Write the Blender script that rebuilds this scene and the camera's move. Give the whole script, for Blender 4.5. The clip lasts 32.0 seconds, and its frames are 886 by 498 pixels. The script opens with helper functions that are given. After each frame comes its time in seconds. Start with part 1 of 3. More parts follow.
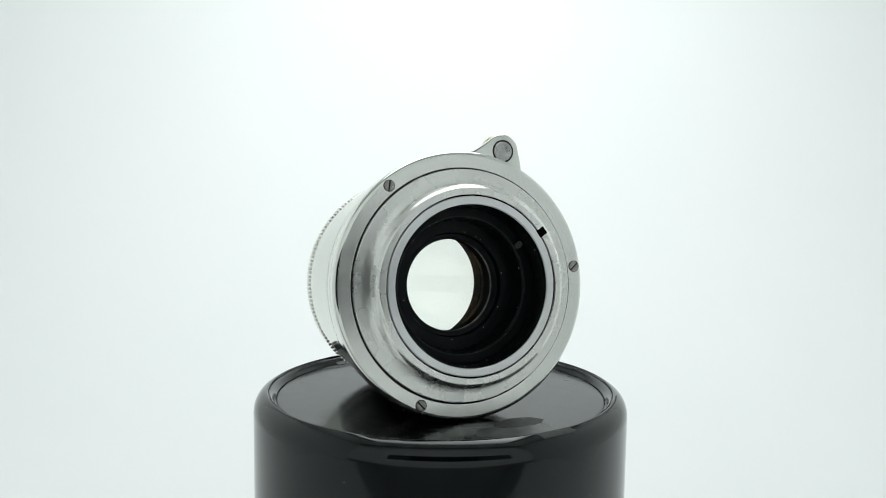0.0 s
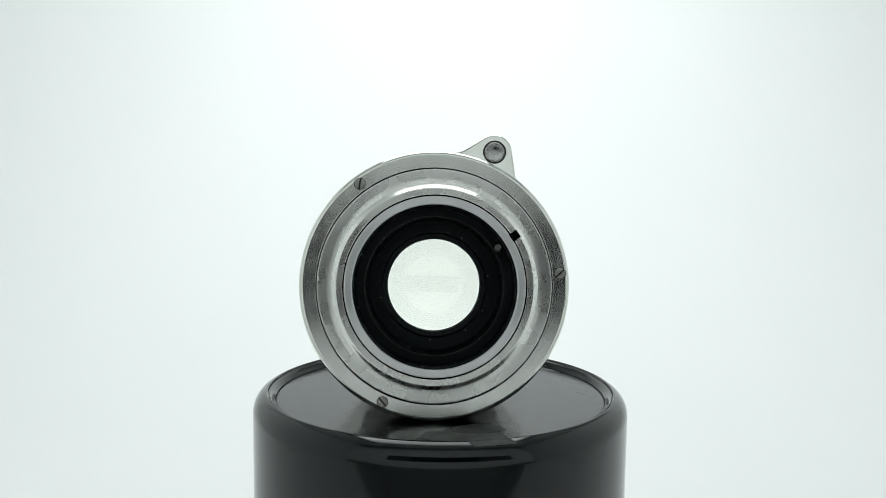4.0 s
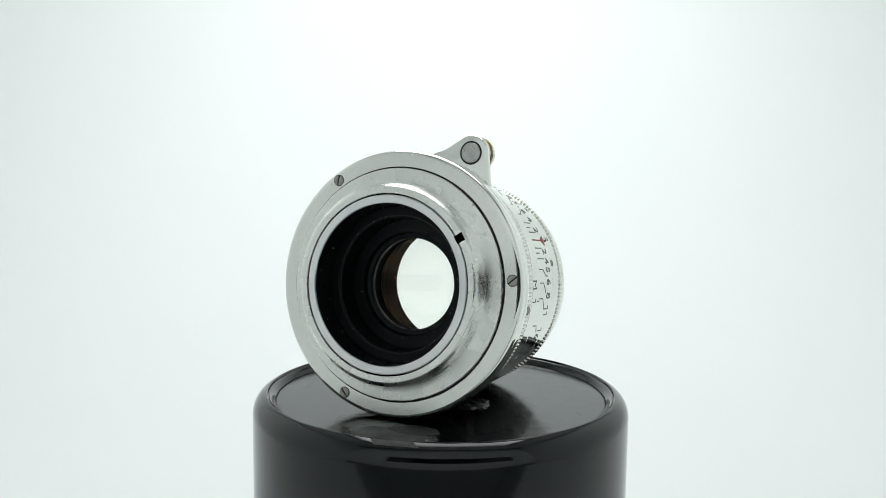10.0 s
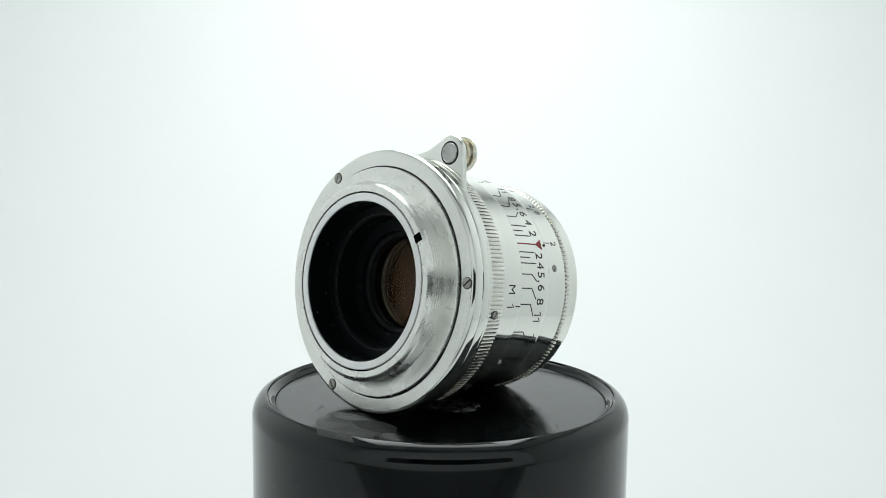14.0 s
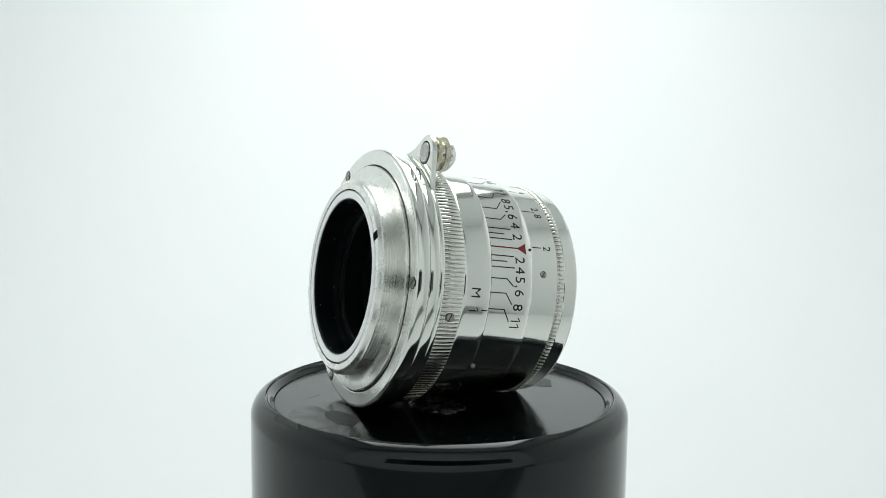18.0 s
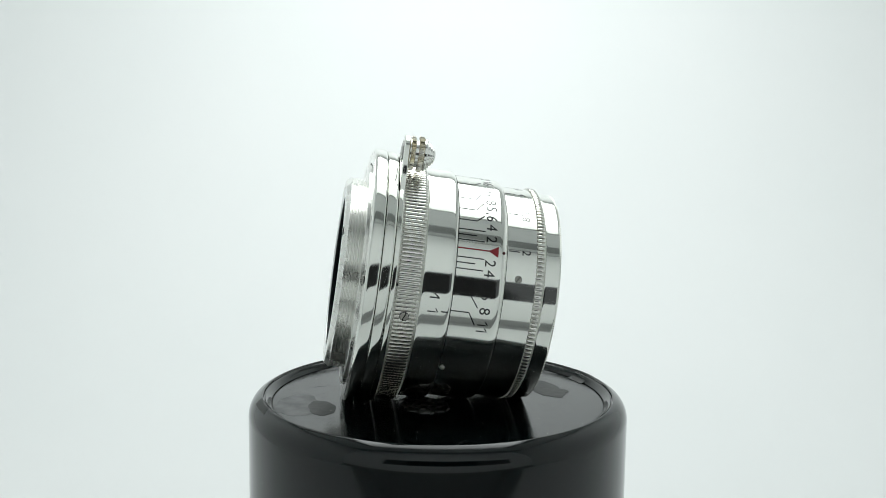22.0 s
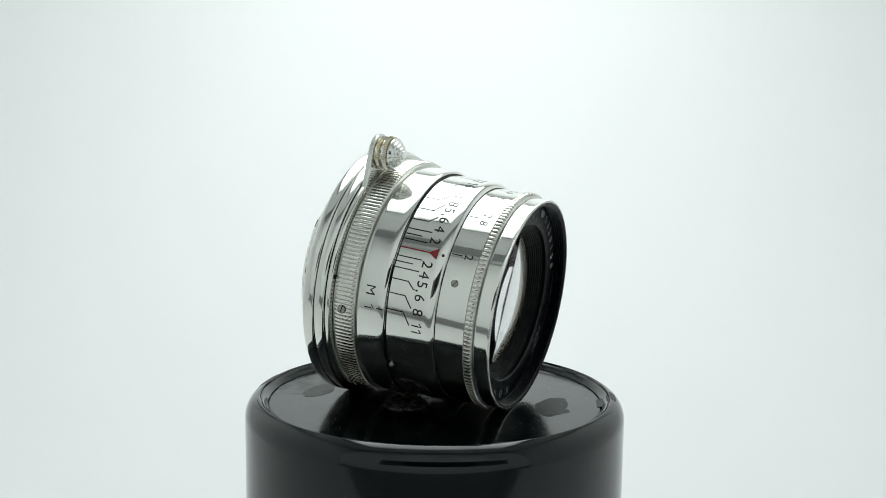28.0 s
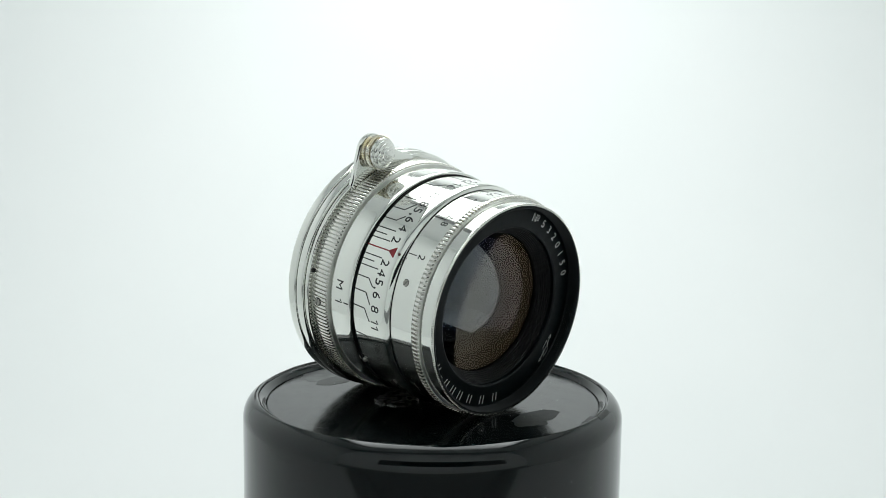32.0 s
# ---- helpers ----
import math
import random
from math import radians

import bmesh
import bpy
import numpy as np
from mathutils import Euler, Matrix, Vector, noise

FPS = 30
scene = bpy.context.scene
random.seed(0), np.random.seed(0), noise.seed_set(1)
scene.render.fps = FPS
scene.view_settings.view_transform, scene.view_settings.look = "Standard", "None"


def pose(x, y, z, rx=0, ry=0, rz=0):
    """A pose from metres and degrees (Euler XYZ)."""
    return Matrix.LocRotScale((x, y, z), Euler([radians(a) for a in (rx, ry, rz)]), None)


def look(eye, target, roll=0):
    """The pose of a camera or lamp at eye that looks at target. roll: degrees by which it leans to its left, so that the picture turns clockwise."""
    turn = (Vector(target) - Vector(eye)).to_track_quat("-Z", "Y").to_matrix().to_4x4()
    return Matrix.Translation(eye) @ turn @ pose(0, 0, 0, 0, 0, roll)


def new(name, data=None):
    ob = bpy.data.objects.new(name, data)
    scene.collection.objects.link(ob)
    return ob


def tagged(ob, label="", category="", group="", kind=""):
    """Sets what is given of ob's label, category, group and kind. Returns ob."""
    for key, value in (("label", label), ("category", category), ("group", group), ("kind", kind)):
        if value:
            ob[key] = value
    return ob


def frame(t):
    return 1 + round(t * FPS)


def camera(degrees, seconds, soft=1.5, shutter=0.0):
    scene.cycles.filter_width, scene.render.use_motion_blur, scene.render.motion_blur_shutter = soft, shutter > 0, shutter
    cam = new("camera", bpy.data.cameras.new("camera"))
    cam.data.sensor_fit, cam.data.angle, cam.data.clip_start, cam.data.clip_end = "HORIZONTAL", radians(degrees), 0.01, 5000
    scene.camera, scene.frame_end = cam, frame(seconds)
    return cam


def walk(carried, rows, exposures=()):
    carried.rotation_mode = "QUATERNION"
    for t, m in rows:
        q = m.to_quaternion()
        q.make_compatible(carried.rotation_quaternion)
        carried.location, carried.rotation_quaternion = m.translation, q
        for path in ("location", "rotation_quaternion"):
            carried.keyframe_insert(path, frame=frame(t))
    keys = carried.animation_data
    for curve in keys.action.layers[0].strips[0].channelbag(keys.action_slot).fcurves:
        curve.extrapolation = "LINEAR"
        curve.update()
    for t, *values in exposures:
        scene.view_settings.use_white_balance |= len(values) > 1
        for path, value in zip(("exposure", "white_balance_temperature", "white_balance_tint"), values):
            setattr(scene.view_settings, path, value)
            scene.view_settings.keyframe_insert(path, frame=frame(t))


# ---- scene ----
MM = 0.001
cam = camera(46.0, 32.0, soft=0.5)
EYE = Vector((0.0, -0.20983, 0.05856))
AIM = Vector((math.sin(radians(0.448)) * math.cos(radians(7.617)), math.cos(radians(0.448)) * math.cos(radians(7.617)), -math.sin(radians(7.617))))
walk(cam, [(0.0, look(EYE, EYE + AIM, 0.70)), (32.0, look(EYE, EYE + AIM, 0.70))],
     exposures=[(0.0, -0.04), (17.0, -0.02), (23.0, -0.13), (28.5, -0.12), (32.0, -0.05)])

# turn of the table in degrees, second by second
TURN = [21.9, 17.05, 11.0, 6.05, 1.2, -3.65, -8.5, -12.75, -16.35, -21.3, -26.5, -31.5, -35.3, -40.0, -44.65, -49.4, -54.1,
        -58.85, -64.45, -68.35, -72.7, -78.85, -83.55, -88.65, -94.25, -98.9, -104.2, -109.5, -114.75, -119.45, -124.4, -129.4, -135.55]
TILT = radians(7.6)
LENS_AT = Vector((-0.33, -15.8, 25.50)) * MM
JAR_AT = Vector((1.34, 0.87, 0.0)) * MM
DRIFT = [(0, 0.60), (3, 0.25), (6, -0.02), (23, -0.03), (28, 0.15), (32, 0.30)]
FLOOR_Z = -0.088

# ---- world and light ----
world = bpy.data.worlds.new("world")
scene.world = world
world.use_nodes = True
world.node_tree.nodes["Background"].inputs["Color"].default_value = (0.9, 0.97, 1.0, 1)
world.node_tree.nodes["Background"].inputs["Strength"].default_value = 0.08


def area_lamp(name, at, target, sx, sy, watts, colour):
    data = bpy.data.lights.new(name, "AREA")
    data.shape, data.size, data.size_y, data.energy, data.color = "RECTANGLE", sx, sy, watts, colour
    ob = new(name, data)
    ob.matrix_world = look(at, target)
    return ob


# one diffused LED panel, brighter towards the backdrop
for drop, sx, sy, watts in ((0.0, 0.275, 0.352, 0.365), (0.0008, 0.268, 0.325, 0.29), (0.0016, 0.258, 0.295, 0.28), (0.0024, 0.245, 0.23, 0.28)):
    area_lamp("ceiling_led_light", (0.005, 0.316 - drop - sy / 2, 0.326 - drop), (0.005, 0.316 - drop - sy / 2, 0.0), sx, sy, watts, (0.94, 1.0, 0.995))


# ---- materials ----
def material(name, colour, rough=0.4, metal=0.0, **extra):
    m = bpy.data.materials.new(name)
    m.use_nodes = True
    b = m.node_tree.nodes["Principled BSDF"]
    b.inputs["Base Color"].default_value = (*colour, 1)
    b.inputs["Roughness"].default_value = rough
    b.inputs["Metallic"].default_value = metal
    for key, value in extra.items():
        b.inputs[key.replace("_", " ")].default_value = value
    return m


def node(m, kind, **inputs):
    n = m.node_tree.nodes.new(kind)
    for key, value in inputs.items():
        n.inputs[key].default_value = value
    return n


def wire(m, a, out, b, inp):
    m.node_tree.links.new(a.outputs[out], b.inputs[inp])


def grain(m, scale, bump=0.1, distance=0.00002, rough=None, tint=None, stretch=None, detail=4.0):
    """Noise at one scale drives relief, gloss and colour of a material."""
    b = m.node_tree.nodes["Principled BSDF"]
    tc = node(m, "ShaderNodeTexCoord")
    ns = node(m, "ShaderNodeTexNoise", Scale=scale, Detail=detail)
    if stretch:
        mp = node(m, "ShaderNodeMapping", Scale=stretch)
        wire(m, tc, "Object", mp, "Vector")
        wire(m, mp, "Vector", ns, "Vector")
    else:
        wire(m, tc, "Object", ns, "Vector")
    if bump:
        bp = node(m, "ShaderNodeBump", Strength=bump, Distance=distance)
        wire(m, ns, "Fac", bp, "Height")
        wire(m, bp, "Normal", b, "Normal")
    if rough:
        mr = node(m, "ShaderNodeMapRange")
        mr.inputs["From Min"].default_value, mr.inputs["From Max"].default_value = 0.35, 0.65
        mr.inputs["To Min"].default_value, mr.inputs["To Max"].default_value = rough
        wire(m, ns, "Fac", mr, "Value")
        wire(m, mr, "Result", b, "Roughness")
    if tint:
        cr = node(m, "ShaderNodeValToRGB")
        cr.color_ramp.elements[0].position, cr.color_ramp.elements[1].position = 0.3, 0.7
        cr.color_ramp.elements[0].color, cr.color_ramp.elements[1].color = (*tint[0], 1), (*tint[1], 1)
        wire(m, ns, "Fac", cr, "Fac")
        wire(m, cr, "Color", b, "Base Color")
    return m


def turned(m, scale=9000.0, bump=0.12, distance=0.000012, rough=(0.2, 0.34), brushed=0.0):
    """Fine rings of a lathe round the local z axis."""
    b = m.node_tree.nodes["Principled BSDF"]
    tc = node(m, "ShaderNodeTexCoord")
    sx = node(m, "ShaderNodeSeparateXYZ")
    wire(m, tc, "Object", sx, "Vector")
    cx = node(m, "ShaderNodeCombineXYZ")
    wire(m, sx, "X", cx, "X")
    wire(m, sx, "Y", cx, "Y")
    ln = node(m, "ShaderNodeVectorMath")
    ln.operation = "LENGTH"
    wire(m, cx, "Vector", ln, 0)
    c2 = node(m, "ShaderNodeCombineXYZ")
    wire(m, ln, "Value", c2, "X")
    wire(m, sx, "Z", c2, "Y")
    ns = node(m, "ShaderNodeTexNoise", Scale=scale, Detail=2.0)
    wire(m, c2, "Vector", ns, "Vector")
    bp = node(m, "ShaderNodeBump", Strength=bump, Distance=distance)
    wire(m, ns, "Fac", bp, "Height")
    wire(m, bp, "Normal", b, "Normal")
    stain = node(m, "ShaderNodeTexNoise", Scale=180.0, Detail=5.0)
    wire(m, tc, "Object", stain, "Vector")
    mr = node(m, "ShaderNodeMapRange")
    mr.inputs["From Min"].default_value, mr.inputs["From Max"].default_value = 0.3, 0.7
    mr.inputs["To Min"].default_value, mr.inputs["To Max"].default_value = rough
    wire(m, stain, "Fac", mr, "Value")
    wire(m, mr, "Result", b, "Roughness")
    if brushed:
        tangent = node(m, "ShaderNodeTangent")
        tangent.direction_type, tangent.axis = "RADIAL", "Z"
        b.inputs["Anisotropic"].default_value, b.inputs["Anisotropic Rotation"].default_value = brushed, 0.25
        wire(m, tangent, "Tangent", b, "Tangent")
    return m


PAPER = grain(material("white_paper", (0.81, 0.82, 0.81), 0.7), 9.0, 0.05, 0.0004, tint=((0.80, 0.815, 0.81), (0.82, 0.83, 0.825)))
FABRIC = grain(material("grey_tent_fabric", (0.72, 0.72, 0.72), 0.7), 60.0, 0.1, 0.0004, tint=((0.69, 0.70, 0.70), (0.75, 0.76, 0.76)))
DARK_BAND = grain(material("dark_band", (0.27, 0.275, 0.275), 0.7), 400.0, 0.3, 0.0004)
CASE = grain(material("grey_plastic", (0.25, 0.25, 0.25), 0.5), 300.0, 0.05)
CHROME = grain(material("polished_chrome", (0.84, 0.85, 0.805), 0.06, 1.0), 75.0, 0.5, 0.00004, rough=(0.05, 0.09), detail=1.0)
SATIN = turned(material("turned_aluminium", (0.89, 0.89, 0.855), 0.3, 1.0), 3000.0, 0.07, 0.000008, rough=(0.22, 0.32), brushed=0.82)
STEEL = grain(material("steel_screw", (0.40, 0.39, 0.36), 0.3, 1.0), 2500.0, 0.2, 0.00002, rough=(0.25, 0.45))
BRASS = grain(material("worn_brass", (0.5, 0.4, 0.2), 0.3, 1.0), 500.0, 0.1, 0.00002, rough=(0.2, 0.4), tint=((0.42, 0.33, 0.15), (0.5, 0.48, 0.42)))
DEEP = material("blackened_cell", (0.0015, 0.0015, 0.0016), 0.7, Specular_IOR_Level=0.03)
RIVET = grain(material("scratched_rivet", (0.50, 0.50, 0.485), 0.3, 1.0), 900.0, 0.3, 0.00003, rough=(0.18, 0.38))
BLACK = grain(material("black_enamel", (0.002, 0.0042, 0.0052), 0.4, Specular_IOR_Level=0.17), 900.0, 0.05, 0.00002, rough=(0.3, 0.5))
MATT = grain(material("matt_black", (0.004, 0.004, 0.0045), 0.5, Specular_IOR_Level=0.2), 500.0, 0.0, rough=(0.4, 0.6))
INK = material("black_engraving", (0.01, 0.01, 0.01), 0.6)
ENAMEL = material("black_enamel_fill", (0.008, 0.008, 0.008), 0.12, Specular_IOR_Level=0.6)
DOT = material("dark_red_paint", (0.07, 0.008, 0.008), 0.5)
RED = grain(material("red_paint", (0.27, 0.010, 0.018), 0.45), 2600.0, 0.5, 0.00005)
WHITE_INK = material("white_engraving", (0.72, 0.73, 0.72), 0.6)
PLASTIC = grain(material("glossy_black_plastic", (0.0006, 0.0030, 0.0032), 0.06, Specular_IOR_Level=0.5), 700.0, 0.01, 0.00002, rough=(0.05, 0.09))
LID = grain(material("scuffed_black_plastic", (0.001, 0.0026, 0.0028), 0.15, Specular_IOR_Level=0.31), 350.0, 0.03, 0.00004, rough=(0.13, 0.2))
WEAR = grain(material("worn_patch", (0.05, 0.055, 0.05), 0.55), 700.0, 0.4, 0.0001, tint=((0.008, 0.010, 0.009), (0.028, 0.031, 0.028)))
SMEAR = grain(material("dull_smear", (0.012, 0.014, 0.014), 0.36, Specular_IOR_Level=0.46), 260.0, 0.05, 0.00004, rough=(0.28, 0.42))
PAD = grain(material("putty", (0.02, 0.021, 0.02), 0.3), 700.0, 0.5, 0.0003, rough=(0.15, 0.4), tint=((0.006, 0.006, 0.006), (0.022, 0.022, 0.020)))
DUST = material("dust", (0.5, 0.5, 0.48), 0.8)
WORN = grain(material("worn_plating", (0.75, 0.7, 0.55), 0.25, 1.0), 450.0, 0.1, 0.00002, rough=(0.15, 0.3), tint=((0.80, 0.70, 0.44), (0.82, 0.81, 0.77)))
KNURL = grain(material("knurled_chrome", (0.80, 0.79, 0.74), 0.2, 1.0), 900.0, 0.05, 0.00001, rough=(0.15, 0.24))
# darker copy of the knurl chrome; shade between the teeth put into its colour
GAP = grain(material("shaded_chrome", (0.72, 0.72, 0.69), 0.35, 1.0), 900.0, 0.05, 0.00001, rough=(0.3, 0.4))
PALE = turned(material("matt_aluminium", (0.88, 0.88, 0.88), 0.45, 1.0), 7000.0, 0.03, 0.000008, rough=(0.30, 0.42), brushed=0.7)
SATINP = turned(material("polished_flange", (0.89, 0.89, 0.855), 0.2, 1.0), 3000.0, 0.06, 0.000008, rough=(0.18, 0.26), brushed=0.9)
BLADE = grain(material("iris_steel", (0.004, 0.003, 0.003), 0.5, 0.0), 60.0, 0.0, rough=(0.45, 0.6), detail=1.0)
PHONE = material("dark_device", (0.003, 0.003, 0.0035), 0.2, Specular_IOR_Level=0.2)
INNER_GLASS = material("inner_glass", (0.985, 0.985, 0.985), 0.0, 0.0, Transmission_Weight=1.0, IOR=1.58, Thin_Film_Thickness=92.0, Thin_Film_IOR=1.64)
REAR_GLASS = material("rear_glass", (0.98, 0.985, 0.95), 0.0, 0.0, Transmission_Weight=1.0, IOR=1.58, Thin_Film_Thickness=110.0, Thin_Film_IOR=1.26)
PLAIN_GLASS = material("plain_glass", (0.99, 0.99, 0.985), 0.0, 0.0, Transmission_Weight=1.0, IOR=1.62, Thin_Film_Thickness=108.0, Thin_Film_IOR=1.28)
GLASS = material("coated_glass", (0.99, 0.99, 0.985), 0.0, 0.0, Transmission_Weight=1.0, IOR=1.62, Thin_Film_Thickness=120.0, Thin_Film_IOR=1.38)


# ---- mesh helpers ----
def finish(bm, name, mat, smooth=35):
    bmesh.ops.recalc_face_normals(bm, faces=bm.faces)
    for f in bm.faces:
        f.smooth = smooth > 0
    for e in bm.edges:
        if len(e.link_faces) == 2 and e.calc_face_angle(0) > radians(smooth):
            e.smooth = False
    me = bpy.data.meshes.new(name)
    bm.to_mesh(me)
    bm.free()
    me.materials.append(mat)
    return me


def part(name, bm, mat, parent, label="", smooth=35):
    ob = new(name, bm if isinstance(bm, bpy.types.Mesh) else finish(bm, name, mat, smooth))
    ob.parent = parent
    if label:
        ob["label"] = label
    return ob


def crisp(profile, closed):
    """Adds points close to the corners, so that flats stay flat in smooth shading."""
    out = []
    pairs = list(zip(profile, profile[1:])) + ([(profile[-1], profile[0])] if closed else [])
    for p, q in pairs:
        out.append(p)
        d = math.hypot(q[0] - p[0], q[1] - p[1])
        if d > 0.8 and min(p[1], q[1]) > 0.5:
            k = 0.04 / d
            out += [(p[0] + (q[0] - p[0]) * k, p[1] + (q[1] - p[1]) * k), (q[0] + (p[0] - q[0]) * k, q[1] + (p[1] - q[1]) * k)]
    return out if closed else out + [profile[-1]]


def lathe(profile, seg=160, closed=True, flat=True):
    """A ring or disc turned round z from (z, r) pairs in millimetres."""
    if flat:
        profile = crisp(profile, closed)
    bm = bmesh.new()
    loops = []
    for a, r in profile:
        if r < 1e-6:
            loops.append([bm.verts.new((0, 0, a * MM))])
        else:
            loops.append([bm.verts.new((r * MM * math.cos(2 * math.pi * k / seg), r * MM * math.sin(2 * math.pi * k / seg), a * MM)) for k in range(seg)])
    pairs = list(zip(loops, loops[1:]))
    if closed:
        pairs.append((loops[-1], loops[0]))
    for p, q in pairs:
        for k in range(seg):
            j = (k + 1) % seg
            ring = [p[k % len(p)], p[j % len(p)], q[j % len(q)], q[k % len(q)]]
            face = []
            for v in ring:
                if v not in face:
                    face.append(v)
            if len(face) > 2:
                bm.faces.new(face)
    return bm


def polar(r, ang, a):
    """A place on the lens: radius, degrees from the top (clockwise seen from behind), distance along the axis, in millimetres."""
    t = radians(ang)
    return Vector((-r * math.sin(t), r * math.cos(t), a)) * MM


def box_mesh(bm, size, m=Matrix()):
    return bmesh.ops.create_cube(bm, size=1, matrix=m @ Matrix.Diagonal((*size, 1)))["verts"]


def arc(cx, cy, r, a0, a1, n=6):
    """Points of a rounded corner as (z, r) pairs."""
    return [(cx + r * math.cos(radians(a0 + (a1 - a0) * k / n)), cy + r * math.sin(radians(a0 + (a1 - a0) * k / n))) for k in range(n + 1)]


def band(a0, a1, r, inner, soft=0.25, long0=None, long1=None):
    """Profile of a ring from a0 to a1 with rounded outer corners: soft deep, long0 and long1 wide."""
    long0, long1 = long0 or soft, long1 or soft
    left = [(a0 + long0 - long0 * math.cos(radians(k * 11.25)), r - soft + soft * math.sin(radians(k * 11.25))) for k in range(9)]
    right = [(a1 - long1 + long1 * math.sin(radians(k * 11.25)), r - soft + soft * math.cos(radians(k * 11.25))) for k in range(9)]
    return [(a0, inner)] + left + right + [(a1, inner)]


def crown(a0, a1, r, drop, e0, e1, n=14):
    """Profile of a polished ring: slightly domed, with its two edges rounded by e0 and e1."""
    out = []
    for k in range(n + 1):
        u = k / n
        a = a0 + (a1 - a0) * (0.5 - 0.5 * math.cos(math.pi * u))
        p, q = min(1.0, (a - a0) / e0), min(1.0, (a1 - a) / e1)
        fall = e0 * (1 - math.sqrt(max(0.0, 1 - (1 - p) ** 2))) + e1 * (1 - math.sqrt(max(0.0, 1 - (1 - q) ** 2)))
        out.append((a, r - fall - drop * (2 * (a - a0) / (a1 - a0) - 1) ** 2))
    return out


def rippled(a0, a1, r, deep, seed, step=0.16):
    """A polished cylinder whose radius wanders by a few microns, as hand-polished plating does."""
    n = max(4, int((a1 - a0) / step))
    out = []
    for k in range(n + 1):
        a = a0 + (a1 - a0) * k / n
        out.append((a, r + deep * (0.6 * math.sin(2.1 * a + seed) + 0.4 * math.sin(3.7 * a + 2.3 * seed) + 0.25 * math.sin(6.1 * a + seed))))
    return out


# ---- the light tent ----
CEIL_Z, FRONT_Y, BACK_Y, SIDE_X = 0.336, -0.219, 0.38, 0.27


def boxes(name, mat, *pieces):
    """One mesh of boxes given by their two corners."""
    bm = bmesh.new()
    for lo, hi in pieces:
        lo, hi = Vector(lo), Vector(hi)
        box_mesh(bm, hi - lo, Matrix.Translation((lo + hi) / 2))
    return new(name, finish(bm, name, mat, 20))


def tent():
    bend = 0.35
    prof = [(FRONT_Y - 0.01, FLOOR_Z)]
    prof += [(BACK_Y - bend + bend * math.sin(radians(k * 6)), FLOOR_Z + bend - bend * math.cos(radians(k * 6))) for k in range(16)]
    prof += [(BACK_Y, CEIL_Z)]
    back = [(y + (0.004 if k else 0.0), z - 0.004) for k, (y, z) in enumerate(prof)]
    bm = bmesh.new()
    rows = [[bm.verts.new((x, y, z)) for y, z in prof + back[::-1]] for x in (-SIDE_X, SIDE_X)]
    n = len(rows[0])
    for k in range(n):
        bm.faces.new([rows[0][k], rows[0][(k + 1) % n], rows[1][(k + 1) % n], rows[1][k]])
    bm.faces.new(rows[0])
    bm.faces.new(rows[1][::-1])
    tagged(new("backdrop", finish(bm, "backdrop", PAPER, 20)), "seamless white paper sweep curving up behind the jar", "backdrop", kind="structure")
    f, b, x, lo, hi = FRONT_Y, BACK_Y + 0.006, SIDE_X, FLOOR_Z - 0.01, CEIL_Z
    plain = "plain white side of a photo light tent"
    tagged(boxes("wall_left", PAPER, ((-x - 0.006, f, lo), (-x, b, hi))), plain, "tent wall", kind="structure")
    tagged(boxes("wall_right", PAPER, ((x, f, lo), (x + 0.006, b, hi))), plain, "tent wall", kind="structure")
    tagged(boxes("ceiling", FABRIC, ((-x - 0.006, f - 0.006, hi), (x + 0.006, b, hi + 0.006))), "grey fabric top of a photo light tent", "ceiling", kind="structure")
    # the front flap has a slot for the recording phone
    tagged(boxes("wall_front", PAPER, ((-x - 0.006, f - 0.006, lo), (-0.118, f, hi)), ((0.178, f - 0.006, lo), (x + 0.006, f, hi)),
                 ((-0.118, f - 0.006, lo), (0.178, f, 0.020)), ((-0.118, f - 0.006, 0.096), (0.178, f, hi))),
           "white tent front flap with a wide viewing slot", "tent wall", kind="structure")
    # low hem and floor strip are unseen, added to darken the jar's front reflection
    tagged(boxes("trim", DARK_BAND, ((-x, -0.196, hi - 0.004), (x, -0.146, hi - 0.0005)), ((-x, f + 0.0005, hi - 0.012), (x, f + 0.003, hi - 0.008)),
                 ((-x, f + 0.0005, FLOOR_Z + 0.002), (x, f + 0.003, -0.062)), ((-x, f + 0.003, FLOOR_Z + 0.0005), (x, -0.190, FLOOR_Z + 0.002))),
           "dark bands along the tent front, the lower two added to darken reflections in the jar", "trim", kind="structure")
    panel = tagged(new("studio_light"), "flat square LED light panel under the tent top", "light panel")
    p = boxes("housing", CASE, ((-0.150, -0.042, 0.328), (0.160, 0.330, CEIL_Z)))
    p.parent = panel


def phone():
    root = tagged(new("smartphone"), "black smartphone on its side in the tent slot", "phone")
    bm = bmesh.new()
    box_mesh(bm, (0.150, 0.008, 0.072), Matrix.Translation((0.012, -0.228, 0.056)))
    bmesh.ops.bevel(bm, geom=list(bm.edges), offset=0.003, segments=3, affect="EDGES")
    part("body", bm, PHONE, root)
    return root


tent()
phone()


# ---- the black jar ----
JAR_PROFILE = [(-2.55 + 4.15 * math.sin(radians(k * 6)), 34.9 + 3.44 * math.cos(radians(k * 6))) for k in range(1, 13)]
JAR_PROFILE += [(1.47, 35.82), (1.52, 35.66), (1.52, 35.52), (1.42, 35.38), (1.05, 35.25), (1.0, 35.1), (1.2, 34.98), (1.08, 34.7), (0.5, 34.2), (0.08, 33.8)]


